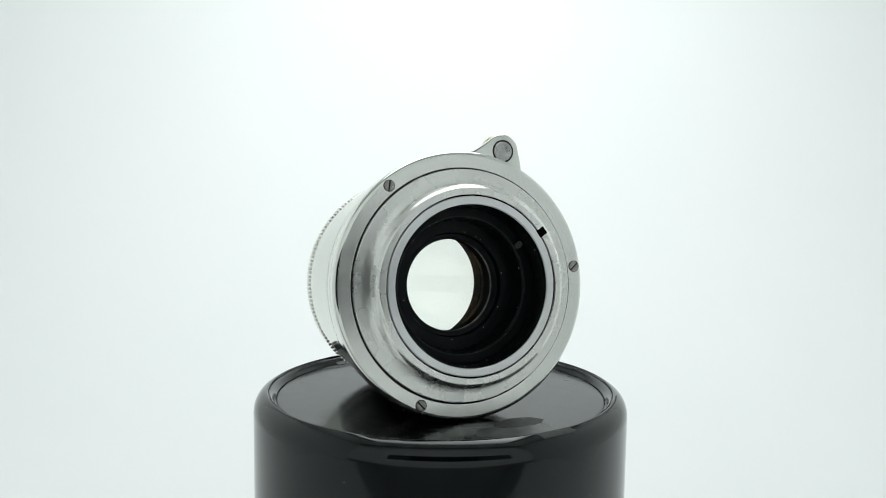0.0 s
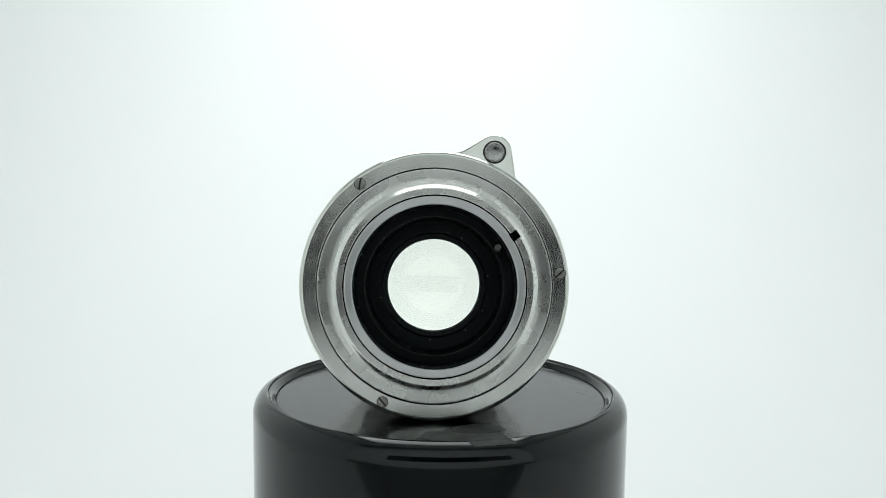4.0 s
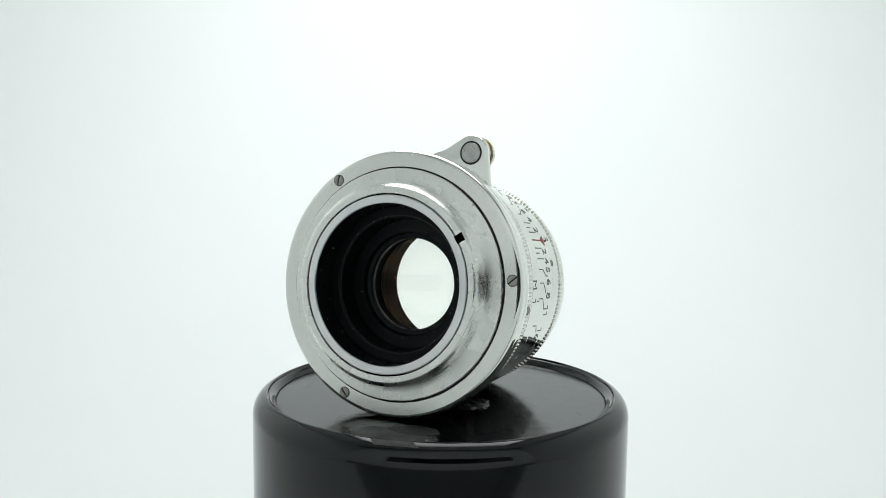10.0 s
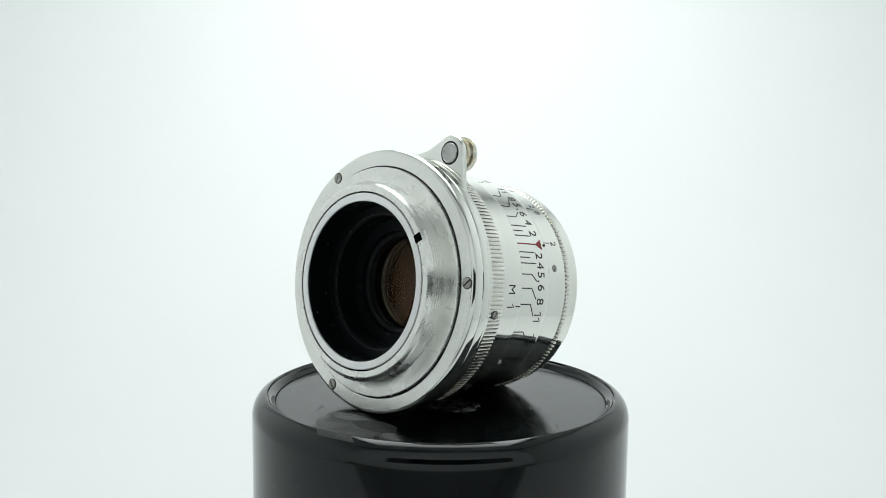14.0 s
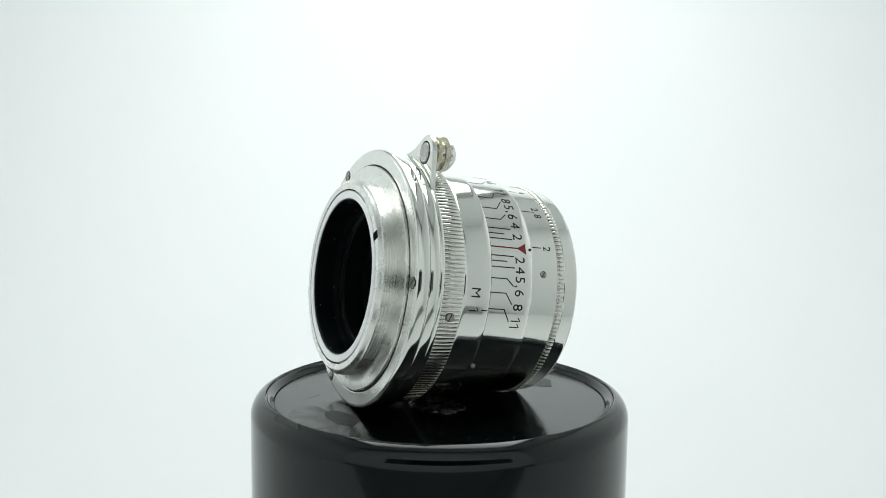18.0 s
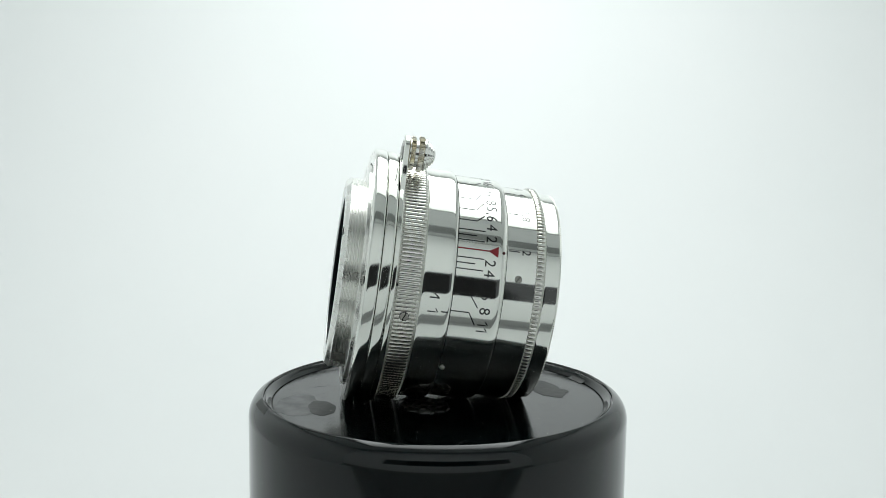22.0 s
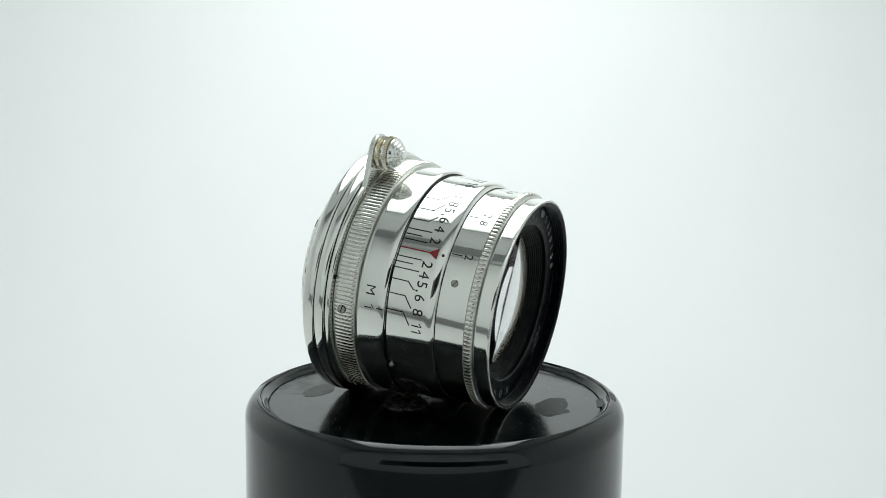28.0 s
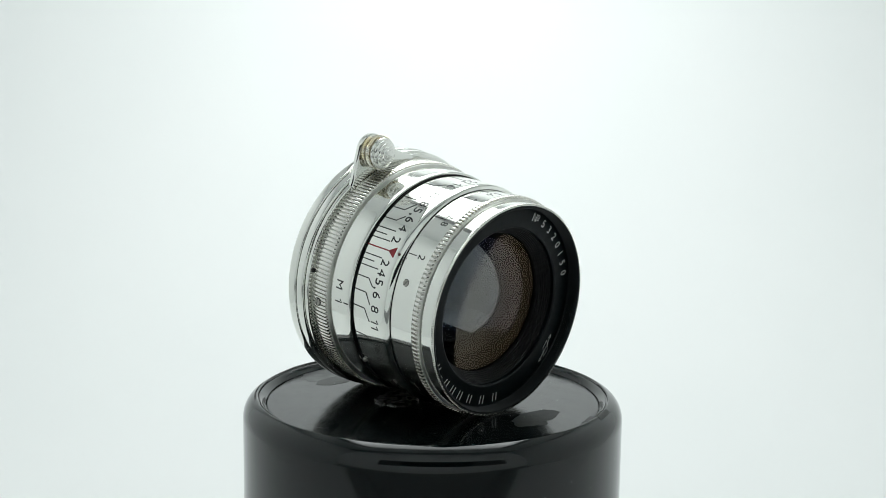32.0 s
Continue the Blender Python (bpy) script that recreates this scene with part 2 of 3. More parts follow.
def blot(cx, cy, rx, ry, turn, thick, seed, wobble=0.16, n=40, tail=0.0):
    """A flat, uneven patch on the lid, in millimetres from the table's axis."""
    rng = random.Random(seed)
    ph = [rng.uniform(0, 6.28) for _ in range(4)]
    bm = bmesh.new()
    top, low = [], []
    for k in range(n):
        t = 2 * math.pi * k / n
        w = 1 + wobble * (0.5 * math.sin(2 * t + ph[0]) + 0.35 * math.sin(3 * t + ph[1]) + 0.3 * math.sin(7 * t + ph[2]) + 0.2 * math.sin(13 * t + ph[3]))
        w += tail * max(0.0, math.cos(t)) ** 14
        x, y = rx * w * math.cos(t), ry * w * math.sin(t)
        c, s = math.cos(radians(turn)), math.sin(radians(turn))
        px, py = (cx + c * x - s * y) * MM - JAR_AT.x, (cy + s * x + c * y) * MM - JAR_AT.y
        low.append(bm.verts.new((px, py, -0.00005)))
        top.append(bm.verts.new((px, py, thick * MM)))
    for k in range(n):
        j = (k + 1) % n
        bm.faces.new((low[k], low[j], top[j], top[k]))
    bm.faces.new(top)
    bm.faces.new(low[::-1])
    return bm


def putty(cx, cy, rx, ry, turn, thick, seed):
    """A pressed lump with a ragged edge and an uneven top."""
    rng = random.Random(seed)
    ph = [rng.uniform(0, 6.28) for _ in range(8)]
    bm = bmesh.new()
    n, rows = 72, []
    c, s = math.cos(radians(turn)), math.sin(radians(turn))
    for q in (1.0, 0.985, 0.95, 0.88, 0.78, 0.66, 0.52, 0.36, 0.18):
        row = []
        for k in range(n):
            t = 2 * math.pi * k / n
            w = 1 + 0.10 * math.sin(2 * t + ph[0]) + 0.07 * math.sin(3 * t + ph[1]) + 0.05 * math.sin(7 * t + ph[2]) + 0.03 * math.sin(13 * t + ph[3])
            x, y = rx * w * q * math.cos(t), ry * w * q * math.sin(t)
            lump = 0.5 + 0.2 * math.sin(1.5 * x + ph[4]) * math.sin(1.9 * y + ph[5]) + 0.16 * math.sin(3.7 * x + ph[6]) * math.sin(3.1 * y + ph[7])
            z = thick * min(1.0, (1 - q) * 9) ** 0.6 * lump * 1.3 if q < 1 else -0.05
            row.append(bm.verts.new(((cx + c * x - s * y) * MM - JAR_AT.x, (cy + s * x + c * y) * MM - JAR_AT.y, z * MM)))
        rows.append(row)
    for p, q in zip(rows, rows[1:]):
        for k in range(n):
            bm.faces.new((p[k], p[(k + 1) % n], q[(k + 1) % n], q[k]))
    bm.faces.new(rows[-1])
    bm.faces.new(rows[0][::-1])
    return bm


def rim_chip(a0, a1, rows, seed):
    """A worn patch that follows the jar's rim between two angles."""
    rng = random.Random(seed)
    bm = bmesh.new()
    n = 18
    grid = []
    for k in range(n + 1):
        t = k / n
        fat = math.sin(math.pi * min(0.97, max(0.03, t))) ** 0.5
        a = radians(a0 + (a1 - a0) * t)
        line = []
        for j, (z, r) in enumerate(rows):
            u = j / (len(rows) - 1) - 0.5
            aa = a + radians((a1 - a0) * 0.10 * math.sin(5 * u + seed) + rng.uniform(-0.12, 0.12))
            line.append(bm.verts.new(((r + 0.05) * MM * math.cos(aa), (r + 0.05) * MM * math.sin(aa), (z + 0.04 * fat) * MM)))
        grid.append(line)
    for p, q in zip(grid, grid[1:]):
        for j in range(len(rows) - 1):
            bm.faces.new((p[j], q[j], q[j + 1], p[j + 1]))
    return bm


def jar():
    root = tagged(new("jar"), "glossy black plastic jar with a scuffed recessed lid", "jar")
    h = FLOOR_Z / MM
    prof = [(h, 0.0), (h, 36.5)] + arc(h + 1.5, 36.8, 1.5, 180, 90, 4) + [(-2.55, 38.34)] + JAR_PROFILE + [(-0.6, 33.7), (-0.6, 0.0)]
    part("body", lathe(prof, 400, closed=False), PLASTIC, root)
    part("lid_panel", lathe([(-0.55, 0.0), (-0.55, 33.68), (-0.12, 33.68), (-0.02, 33.5), (0.0, 33.4), (0.0, 33.3), (0.0, 20.0), (0.0, 0.0)], 400, closed=False), LID, root, "scuffed recessed lid panel")
    part("smear", blot(5.0, -27.6, 8.3, 4.1, -4, 0.02, 6, 0.14), SMEAR, root, "dull smear of old glue")
    part("worn_patch", blot(7.6, -22.9, 4.9, 2.8, 5, 0.05, 3, 0.10), WEAR, root, "dull grey glue mark")
    part("worn_patch", blot(-3.0, 24.5, 6.2, 3.4, 8, 0.05, 8, 0.16, tail=0.0), WEAR, root, "dull grey glue mark")
    part("worn_patch", blot(-1.2, 28.0, 1.4, 0.8, 20, 0.04, 12, 0.2), WEAR, root)
    part("adhesive_pad", putty(7.5, -2.8, 5.7, 4.8, 20, 0.75, 21), PAD, root, "dark lump of sticky putty under the lens")
    part("rim_mark", rim_chip(-83, -70.5, JAR_PROFILE[8:-1], 5), WEAR, root, "dull dark scuff across the rim")
    part("rim_mark", rim_chip(105.0, 114.0, JAR_PROFILE[9:-1] + [(0.12, 33.55), (0.06, 32.8)], 9), WEAR, root, "dull dark scuff across the rim")
    part("crack", rim_chip(-52, -31, [(1.36, 36.05), (1.43, 35.93), (1.48, 35.82)], 4), INK, root, "thin dark crack in the rim")
    for x, y, long, wide, turn in ((-8.7, -22.8, 1.1, 0.09, -77), (-8.0, -24.3, 0.6, 0.08, 20), (-9.9, -21.5, 0.4, 0.08, 40), (31.3, 1.4, 0.8, 0.09, -40), (30.3, 2.6, 0.4, 0.08, 60)):
        part("scratch", blot(x, y, long, wide, turn, 0.02, 5, 0.3, 20), WEAR, root)
    rng = random.Random(17)
    bm = bmesh.new()
    for _ in range(70):
        r, t, s = 32.5 * math.sqrt(rng.random()), rng.uniform(0, 6.28), rng.uniform(0.03, 0.09) * MM
        bmesh.ops.create_icosphere(bm, subdivisions=1, radius=s, matrix=Matrix.Translation((r * MM * math.cos(t), r * MM * math.sin(t), s * 0.5)))
    for _ in range(70):
        t, s = rng.uniform(0, 6.28), rng.uniform(0.03, 0.08) * MM
        bmesh.ops.create_icosphere(bm, subdivisions=1, radius=s, matrix=Matrix.Translation((38.34 * MM * math.cos(t), 38.34 * MM * math.sin(t), rng.uniform(-22, -6) * MM)))
    tagged(part("dust", bm, DUST, root, "pale dust specks"), kind="stuff")
    return root


# ---- pieces of the lens ----
def ridges(count, a0, a1, r, height, fill, end=0.3, start=0.0, cap=3):
    """Straight knurling: rounded bars along the axis, set round a ring, as one mesh."""
    bm = bmesh.new()
    for k in range(count):
        mid = 360 * k / count + start
        w = 180 / count * fill
        rows = []
        for a, lift, wide in ((a0, 0.0, 0.45), (a0 + end * 0.45, 0.75, 0.85), (a0 + end, 1.0, 1.0), (a1 - end, 1.0, 1.0), (a1 - end * 0.45, 0.75, 0.85), (a1, 0.0, 0.45)):
            rows.append([bm.verts.new(polar(r - 0.05 if side in (0, 4) else r + height * lift * h, mid + w * wide * s, a))
                         for side, (s, h) in enumerate(((-1, 0), (-0.8, 0.82), (0, 1), (0.8, 0.82), (1, 0)))])
        for p, q in zip(rows, rows[1:]):
            for j in range(4):
                bm.faces.new((p[j], p[j + 1], q[j + 1], q[j]))
    return bm


def screw(parent, place, out, along, r, name="screw", mat=None, slot_turn=30.0):
    """A slotted screw head: two half discs over a dark base."""
    out = out.normalized()
    x = (along - out * along.dot(out)).normalized()
    m = Matrix.Translation(place) @ Matrix((x, out.cross(x), out)).transposed().to_4x4() @ Matrix.Rotation(radians(slot_turn), 4, "Z")
    bm = bmesh.new()
    for sgn in (1, -1):
        g = 0.16 * r
        lo, hi, top = [], [], []
        n = 14
        a0 = math.asin(0.16)
        for k in range(n + 1):
            t = a0 + (math.pi - 2 * a0) * k / n
            px, py = r * math.cos(t), sgn * r * math.sin(t)
            lo.append(bm.verts.new(m @ Vector((px, py, -0.3 * r))))
            hi.append(bm.verts.new(m @ Vector((px, py, 0.12 * r))))
            top.append(bm.verts.new(m @ Vector((px * 0.86, sgn * max(g, abs(py) * 0.86), 0.22 * r))))
        for rows in ((lo, hi), (hi, top)):
            for k in range(n):
                bm.faces.new((rows[0][k], rows[0][k + 1], rows[1][k + 1], rows[1][k]))
        bm.faces.new(top)
        bm.faces.new((lo[0], hi[0], top[0], top[-1], hi[-1], lo[-1]))
    head = part(name, bm, mat or STEEL, parent, "slotted steel screw", 30)
    bm = bmesh.new()
    bmesh.ops.create_cone(bm, cap_ends=True, segments=28, radius1=1.13 * r, radius2=1.13 * r, depth=0.1 * r, matrix=m @ Matrix.Translation((0, 0, -0.02 * r)))
    part("slot", bm, INK, head, "dark slot and countersink")
    return head


def stroke(points, width, wrap, lift):
    """A flat engraved line through (s, a) points in millimetres, laid on the lens by wrap."""
    bm = bmesh.new()
    pts = [Vector(p) for p in points]
    fine = [pts[0]]
    for p, q in zip(pts, pts[1:]):
        n = max(1, int((q - p).length / 0.5))
        fine += [p.lerp(q, (k + 1) / n) for k in range(n)]
    left, right = [], []
    for k, p in enumerate(fine):
        d = (fine[min(k + 1, len(fine) - 1)] - fine[max(k - 1, 0)]).normalized()
        n = Vector((-d.y, d.x)) * width / 2
        left.append(bm.verts.new(wrap(p + n, lift)))
        right.append(bm.verts.new(wrap(p - n, lift)))
    for k in range(len(fine) - 1):
        bm.faces.new((left[k], right[k], right[k + 1], left[k + 1]))
    return bm


def glyphs(text, height, wrap, lift, squeeze=1.0, shift=0.0):
    """Text as a flat mesh, cap height in millimetres, centred, laid on the lens by wrap."""
    cu = bpy.data.curves.new("text", "FONT")
    cu.body, cu.align_x, cu.resolution_u = text, "CENTER", 3
    ob = bpy.data.objects.new("text", cu)
    scene.collection.objects.link(ob)
    bpy.context.view_layer.update()
    me = bpy.data.meshes.new_from_object(ob.evaluated_get(bpy.context.evaluated_depsgraph_get()))
    bpy.data.objects.remove(ob)
    bpy.data.curves.remove(cu)
    k = height / 0.70
    bm = bmesh.new()
    bm.from_mesh(me)
    bpy.data.meshes.remove(me)
    for v in bm.verts:
        v.co = wrap(Vector((v.co.x * k * squeeze + shift, v.co.y * k - height / 2)), lift)
    return bm


def number(text, height, wrap, lift):
    """A scale number, its ones drawn with a flag; one mesh."""
    steps = [height * (0.42 if c in ",:" else 0.60 if c == "1" else 0.80) for c in text]
    x, whole = -sum(steps) / 2, bmesh.new()
    for c, step in zip(text, steps):
        mid = x + step / 2
        if c == "1":
            w = lambda p, q, m=mid: wrap(Vector((p.x + m, p.y)), q)
            one = stroke(((-0.26 * height, 0.22 * height), (0.06 * height, 0.46 * height), (0.06 * height, -0.5 * height)), 0.11 * height, w, lift)
        else:
            one = glyphs(c, height, wrap, lift, shift=mid)
        me = bpy.data.meshes.new("one")
        one.to_mesh(me)
        one.free()
        whole.from_mesh(me)
        bpy.data.meshes.remove(me)
        x += step
    return whole


def on_barrel(r, ang, a):
    """Lays (s, t) round the barrel: s goes round, t to the front."""
    return lambda p, lift: polar(r + lift, ang + math.degrees(p.x / r), a + p.y)


def on_face(r, ang, a):
    """Lays (s, t) on the front face: s goes round, t outward."""
    return lambda p, lift: polar(r + p.y, ang - math.degrees(p.x / r), a + lift)


def rivet_lug(root):
    """The focusing lever: a bell-shaped plate with a rivet behind and a stepped knob in front."""
    u = Vector((-math.sin(radians(24.0)), math.cos(radians(24.0)), 0))
    v = Vector((-math.cos(radians(24.0)), -math.sin(radians(24.0)), 0))
    head, hr = 28.3, 3.4
    cap = [(head + hr * math.sin(radians(t)), hr * math.cos(radians(t))) for t in (36, 54, 72)]
    half = [(22.8, 7.9), (23.6, 7.25), (24.4, 6.6), (25.2, 6.0), (26.0, 5.45), (26.8, 4.95), (27.6, 4.48), (28.4, 3.98), (29.2, 3.42)] + cap
    other = [(22.2, 10.2), (22.95, 9.4), (23.9, 8.2), (24.9, 6.9), (26.0, 5.7), (27.2, 4.75), (28.3, 4.05), (29.3, 3.35)] + cap
    outline = half + [(head + hr, 0.0)] + [(a, -b) for a, b in reversed(other)]
    bm = bmesh.new()
    rings = []
    for z, shrink in ((4.80, 0.32), (4.88, 0.14), (5.02, 0.02), (5.72, 0.0), (5.86, 0.12), (5.96, 0.34)):
        rings.append([bm.verts.new((u * (p - shrink * (1 if p > 24.5 else 0)) + v * (q * (1 - shrink / 4)) + Vector((0, 0, z))) * MM) for p, q in outline])
    n = len(outline)
    for p, q in zip(rings, rings[1:]):
        for k in range(n):
            bm.faces.new((p[k], p[(k + 1) % n], q[(k + 1) % n], q[k]))
    bm.faces.new(rings[0])
    bm.faces.new(rings[-1][::-1])
    lug = part("focus_lever", bm, CHROME, root, "bell-shaped focusing lever", 40)
    at = Matrix.Translation(u * head * MM)

    def turned_part(name, prof, mat, parent, label="", seg=56):
        b = lathe(prof, seg, closed=False)
        b.transform(at)
        return part(name, b, mat, parent, label)

    turned_part("rivet_gap", [(4.79, 1.8), (4.79, 2.25), (4.84, 2.25)], INK, lug)
    turned_part("rivet", [(4.79, 0.0), (4.60, 1.45), (4.56, 1.6), (4.59, 1.84), (4.7, 1.92), (4.82, 1.92)], RIVET, lug, "steel rivet head")
    knob = turned_part("knob", [(5.72, 2.8), (7.1, 2.8), (7.1, 2.55), (7.6, 2.55), (7.6, 2.9), (8.7, 2.9), (8.76, 3.05), (9.1, 3.1), (9.32, 2.95), (9.36, 2.62), (9.72, 2.58), (9.86, 2.42),
                                (9.9, 2.1), (10.2, 2.05), (10.34, 1.9), (10.38, 1.55), (10.62, 1.5), (10.74, 1.36), (10.77, 0.95), (10.95, 0.88), (11.06, 0.5), (11.08, 0.0)], SATINP, lug, "stepped chrome knob")
    for z0, z1, r in ((6.2, 7.05, 3.25), (7.65, 8.65, 3.4)):
        turned_part("knob_collar", [(z0, 2.5), (z0, r - 0.35), (z0 + 0.12, r - 0.25), (z1 - 0.12, r - 0.25), (z1, r - 0.35), (z1, 2.4)], BRASS, knob, "brass collar with worn plating")
        b = bmesh.new()
        for k in range(60):
            m = at @ Matrix.Rotation(2 * math.pi * k / 60, 4, "Z") @ Matrix.Translation(Vector((r - 0.18, 0, (z0 + z1) / 2)) * MM) @ Matrix.Rotation(radians(45), 4, "Z")
            box_mesh(b, Vector((0.23, 0.23, z1 - z0 - 0.16)) * MM, m)
        part("knurling", b, WORN, knob, "worn knurled teeth")


def camera_lens():
    root = tagged(new("camera_lens"), "vintage polished chrome camera lens lying on the black jar", "camera lens")
    thread = [(-4.4, 17.1), (-4.45, 17.2), (-4.45, 18.2), (-4.32, 18.42), (-3.95, 18.66)]
    for k in range(5):
        z = -3.55 + 0.54 * k
        thread += [(z - 0.18, 18.84), (z - 0.02, 19.10), (z + 0.10, 19.10), (z + 0.26, 18.84)]
    thread += [(-0.98, 18.8), (-0.85, 19.05), (-0.70, 19.6), (-0.6, 20.3), (-0.6, 21.95), (-0.52, 22.08), (0.6, 22.08), (0.6, 17.1)]
    mount = part("mount_thread", lathe(thread), SATIN, root, "brushed aluminium screw mount")
    part("groove", lathe([(0.05, 22.0), (0.05, 22.45), (0.45, 22.45), (0.45, 22.0)]), INK, root, "black groove round the mount")
    # square notch in the mount's rear edge
    bm = bmesh.new()
    n = radians(56.7)
    m = Matrix.Translation(polar(17.53, 56.7, -3.66)) @ Matrix.Rotation(n, 4, "Z")
    box_mesh(bm, Vector((1.56, 1.7, 1.62)) * MM, m)
    part("notch", bm, DEEP, mount, "square black notch")
    part("inner_barrel", lathe([(-4.4, 15.42), (-4.45, 15.5), (-4.45, 16.62), (-4.36, 16.78), (-4.2, 16.84), (1.0, 16.84), (1.0, 15.0), (-4.3, 15.3)]), PALE, root, "bright inner barrel rim")
    part("gap_ring", lathe([(-3.5, 16.8), (-3.5, 17.15), (-3.1, 17.15), (-3.1, 16.8)]), DEEP, root)
    tube = [(-4.2, 15.22), (-4.1, 15.1)]
    tube += [(-3.9 + 0.3 * k + d, 15.05 - e) for k in range(13) for d, e in ((0.0, 0.0), (0.15, 0.04))]
    tube += [(0.9, 14.8), (0.95, 13.1), (1.1, 12.95), (1.3, 13.1), (1.5, 12.9), (5.4, 12.5), (5.4, 10.2), (6.4, 9.9), (6.6, 9.15), (7.0, 8.95), (9.0, 9.2), (15.5, 9.2), (15.5, 16.0), (-3.6, 15.24)]
    part("rear_baffle", lathe(tube), BLACK, root, "black inner barrel")
    part("baffle_ring", lathe([(0.80, 13.05), (0.80, 13.3), (0.98, 13.3), (0.98, 13.05)]), BLADE, root, "fine edge of the inner step")
    bm = bmesh.new()
    bmesh.ops.create_cone(bm, cap_ends=True, segments=20, radius1=0.00062, radius2=0.00055, depth=0.0012,
                          matrix=Matrix.Translation(polar(13.95, 58.5, 0.2)) @ Matrix.Rotation(radians(18), 4, "X"))
    part("guide_pin", bm, STEEL, root, "small steel pin head")
    flange = part("flange", lathe([(0.55, 20.0), (0.55, 22.3), (0.06, 22.35), (0.06, 24.80)] + crown(0.1, 2.58, 25.58, 0.10, 0.66, 0.22) + [(2.58, 20.0)], 224), CHROME, root, "polished mount flange")
    part("flange_face", lathe([(0.5, 22.4), (0.05, 22.42), (0.0, 22.5), (0.0, 24.78), (0.05, 24.86), (0.5, 24.86)]), SATINP, flange, "brushed rear face")
    part("flange_ring", lathe([(2.66, 20.0)] + crown(2.66, 4.72, 25.40, 0.12, 0.24, 0.3) + [(4.72, 20.0)], 224), CHROME, root)
    part("focus_base_ring", lathe([(4.8, 20.0)] + crown(4.8, 5.85, 24.95, 0.08, 0.25, 0.25) + [(5.85, 20.0)], 224), CHROME, root)
    for ang, st in ((-36.5, -46), (83.65, 36), (203.7, 64)):
        screw(root, polar(23.88, ang, -0.03), Vector((0, 0, -1)), polar(1, ang, 0), 0.98 * MM, slot_turn=st)
    rivet_lug(root)
    rng = random.Random(41)
    bm = bmesh.new()
    for _ in range(46):
        r, a = rng.choice(((14.9, rng.uniform(-4.6, 0.6)), (13.15, 0.72), (12.85, rng.uniform(1.6, 4.5)), (10.6, 5.36)))
        s = rng.uniform(0.025, 0.075)
        m = Matrix.Translation(polar(r - 0.4 * s, rng.uniform(0, 360), a)) @ Matrix.Rotation(rng.uniform(0, 3.1), 4, "Z") @ Matrix.Diagonal((1, rng.uniform(1, 4), 1, 1))
        bmesh.ops.create_icosphere(bm, subdivisions=1, radius=s * MM, matrix=m)
    tagged(part("dust", bm, DUST, root, "pale dust specks inside the barrel"), kind="stuff")
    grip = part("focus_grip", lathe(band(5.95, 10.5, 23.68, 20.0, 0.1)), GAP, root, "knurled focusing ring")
    part("knurling", ridges(192, 6.02, 10.45, 23.60, 0.54, 0.86, 0.5), KNURL, grip)
    bm = bmesh.new()
    bmesh.ops.create_cone(bm, cap_ends=True, segments=24, radius1=0.0010, radius2=0.0010, depth=0.0008, matrix=Matrix.Translation(polar(23.62, 97.3, 8.12)) @ Matrix.Rotation(radians(97.3), 4, "Z") @ Matrix.Rotation(radians(-90), 4, "X"))
    part("screw_seat", bm, CHROME, grip)
    screw(grip, polar(24.22, 97.3, 8.12), polar(1, 97.3, 0), Vector((0, 0, 1)), 0.75 * MM, slot_turn=70)
    bm = bmesh.new()
    bmesh.ops.create_cone(bm, cap_ends=True, segments=20, radius1=0.00042, radius2=0.00042, depth=0.0006, matrix=Matrix.Translation(polar(24.0, 83.7, 5.75)) @ Matrix.Rotation(radians(83.7), 4, "Z") @ Matrix.Rotation(radians(-90), 4, "X"))
    part("stop_hole", bm, INK, root, "small dark hole")
    # distance ring
    dist = part("distance_ring", lathe(band(10.55, 11.2, 23.2, 20.0, 0.3, 0.55, 0.05)[:9] + rippled(11.3, 15.2, 23.2, 0.0006, 1.0) + band(15.0, 16.42, 23.2, 20.0, 0.3, 0.1, 1.0)[11:]), CHROME, root, "polished distance ring")
    for text, ang, h in (("M", 85.9, 1.9), ("1", 93.9, 2.0)):
        part("letter" if text == "M" else "numeral", number(text, h, on_barrel(23.2, ang, 13.3), 0.02), ENAMEL, dist, "engraved " + ("letter " if text == "M" else "numeral ") + text, 0)
    part("index_line", stroke(((0, 14.8), (0, 16.1)), 0.22, on_barrel(23.2, 93.8, 0), 0.03), ENAMEL, dist, "", 0)
    for ang in (126.3, 129.8):
        part("engraved_mark", stroke(((0, 12.3), (0, 14.0)), 0.35, on_barrel(23.2, ang, 0), 0.03), ENAMEL, dist, "worn engraved mark", 0)
    part("index_line", stroke(((0, 14.9), (0, 16.1)), 0.22, on_barrel(23.2, 127.7, 0), 0.03), ENAMEL, dist, "", 0)
    # thin black ring drawn in as the shadow behind the depth scale
    part("shadow_gap", lathe([(16.55, 22.3), (16.55, 22.64), (16.66, 22.64), (16.66, 22.3)]), MATT, root)
    bm = bmesh.new()
    bmesh.ops.create_icosphere(bm, subdivisions=3, radius=0.0005, matrix=Matrix.Translation(polar(22.5, 124.9, 17.2)))
    part("stop_pin", bm, STEEL, root, "small steel stop pin")
    # depth of field scale
    scale = part("depth_scale_ring", lathe([(16.38, 19.0), *rippled(16.4, 24.6, 22.44, 0.0006, 2.0), (25.0, 22.40), (25.35, 22.32), (25.65, 22.2), (25.9, 22.0), (26.08, 21.75), (26.15, 21.6), (26.15, 19.0)]), CHROME, root, "polished depth of field scale")
    rs, mid = 22.455, 62.8
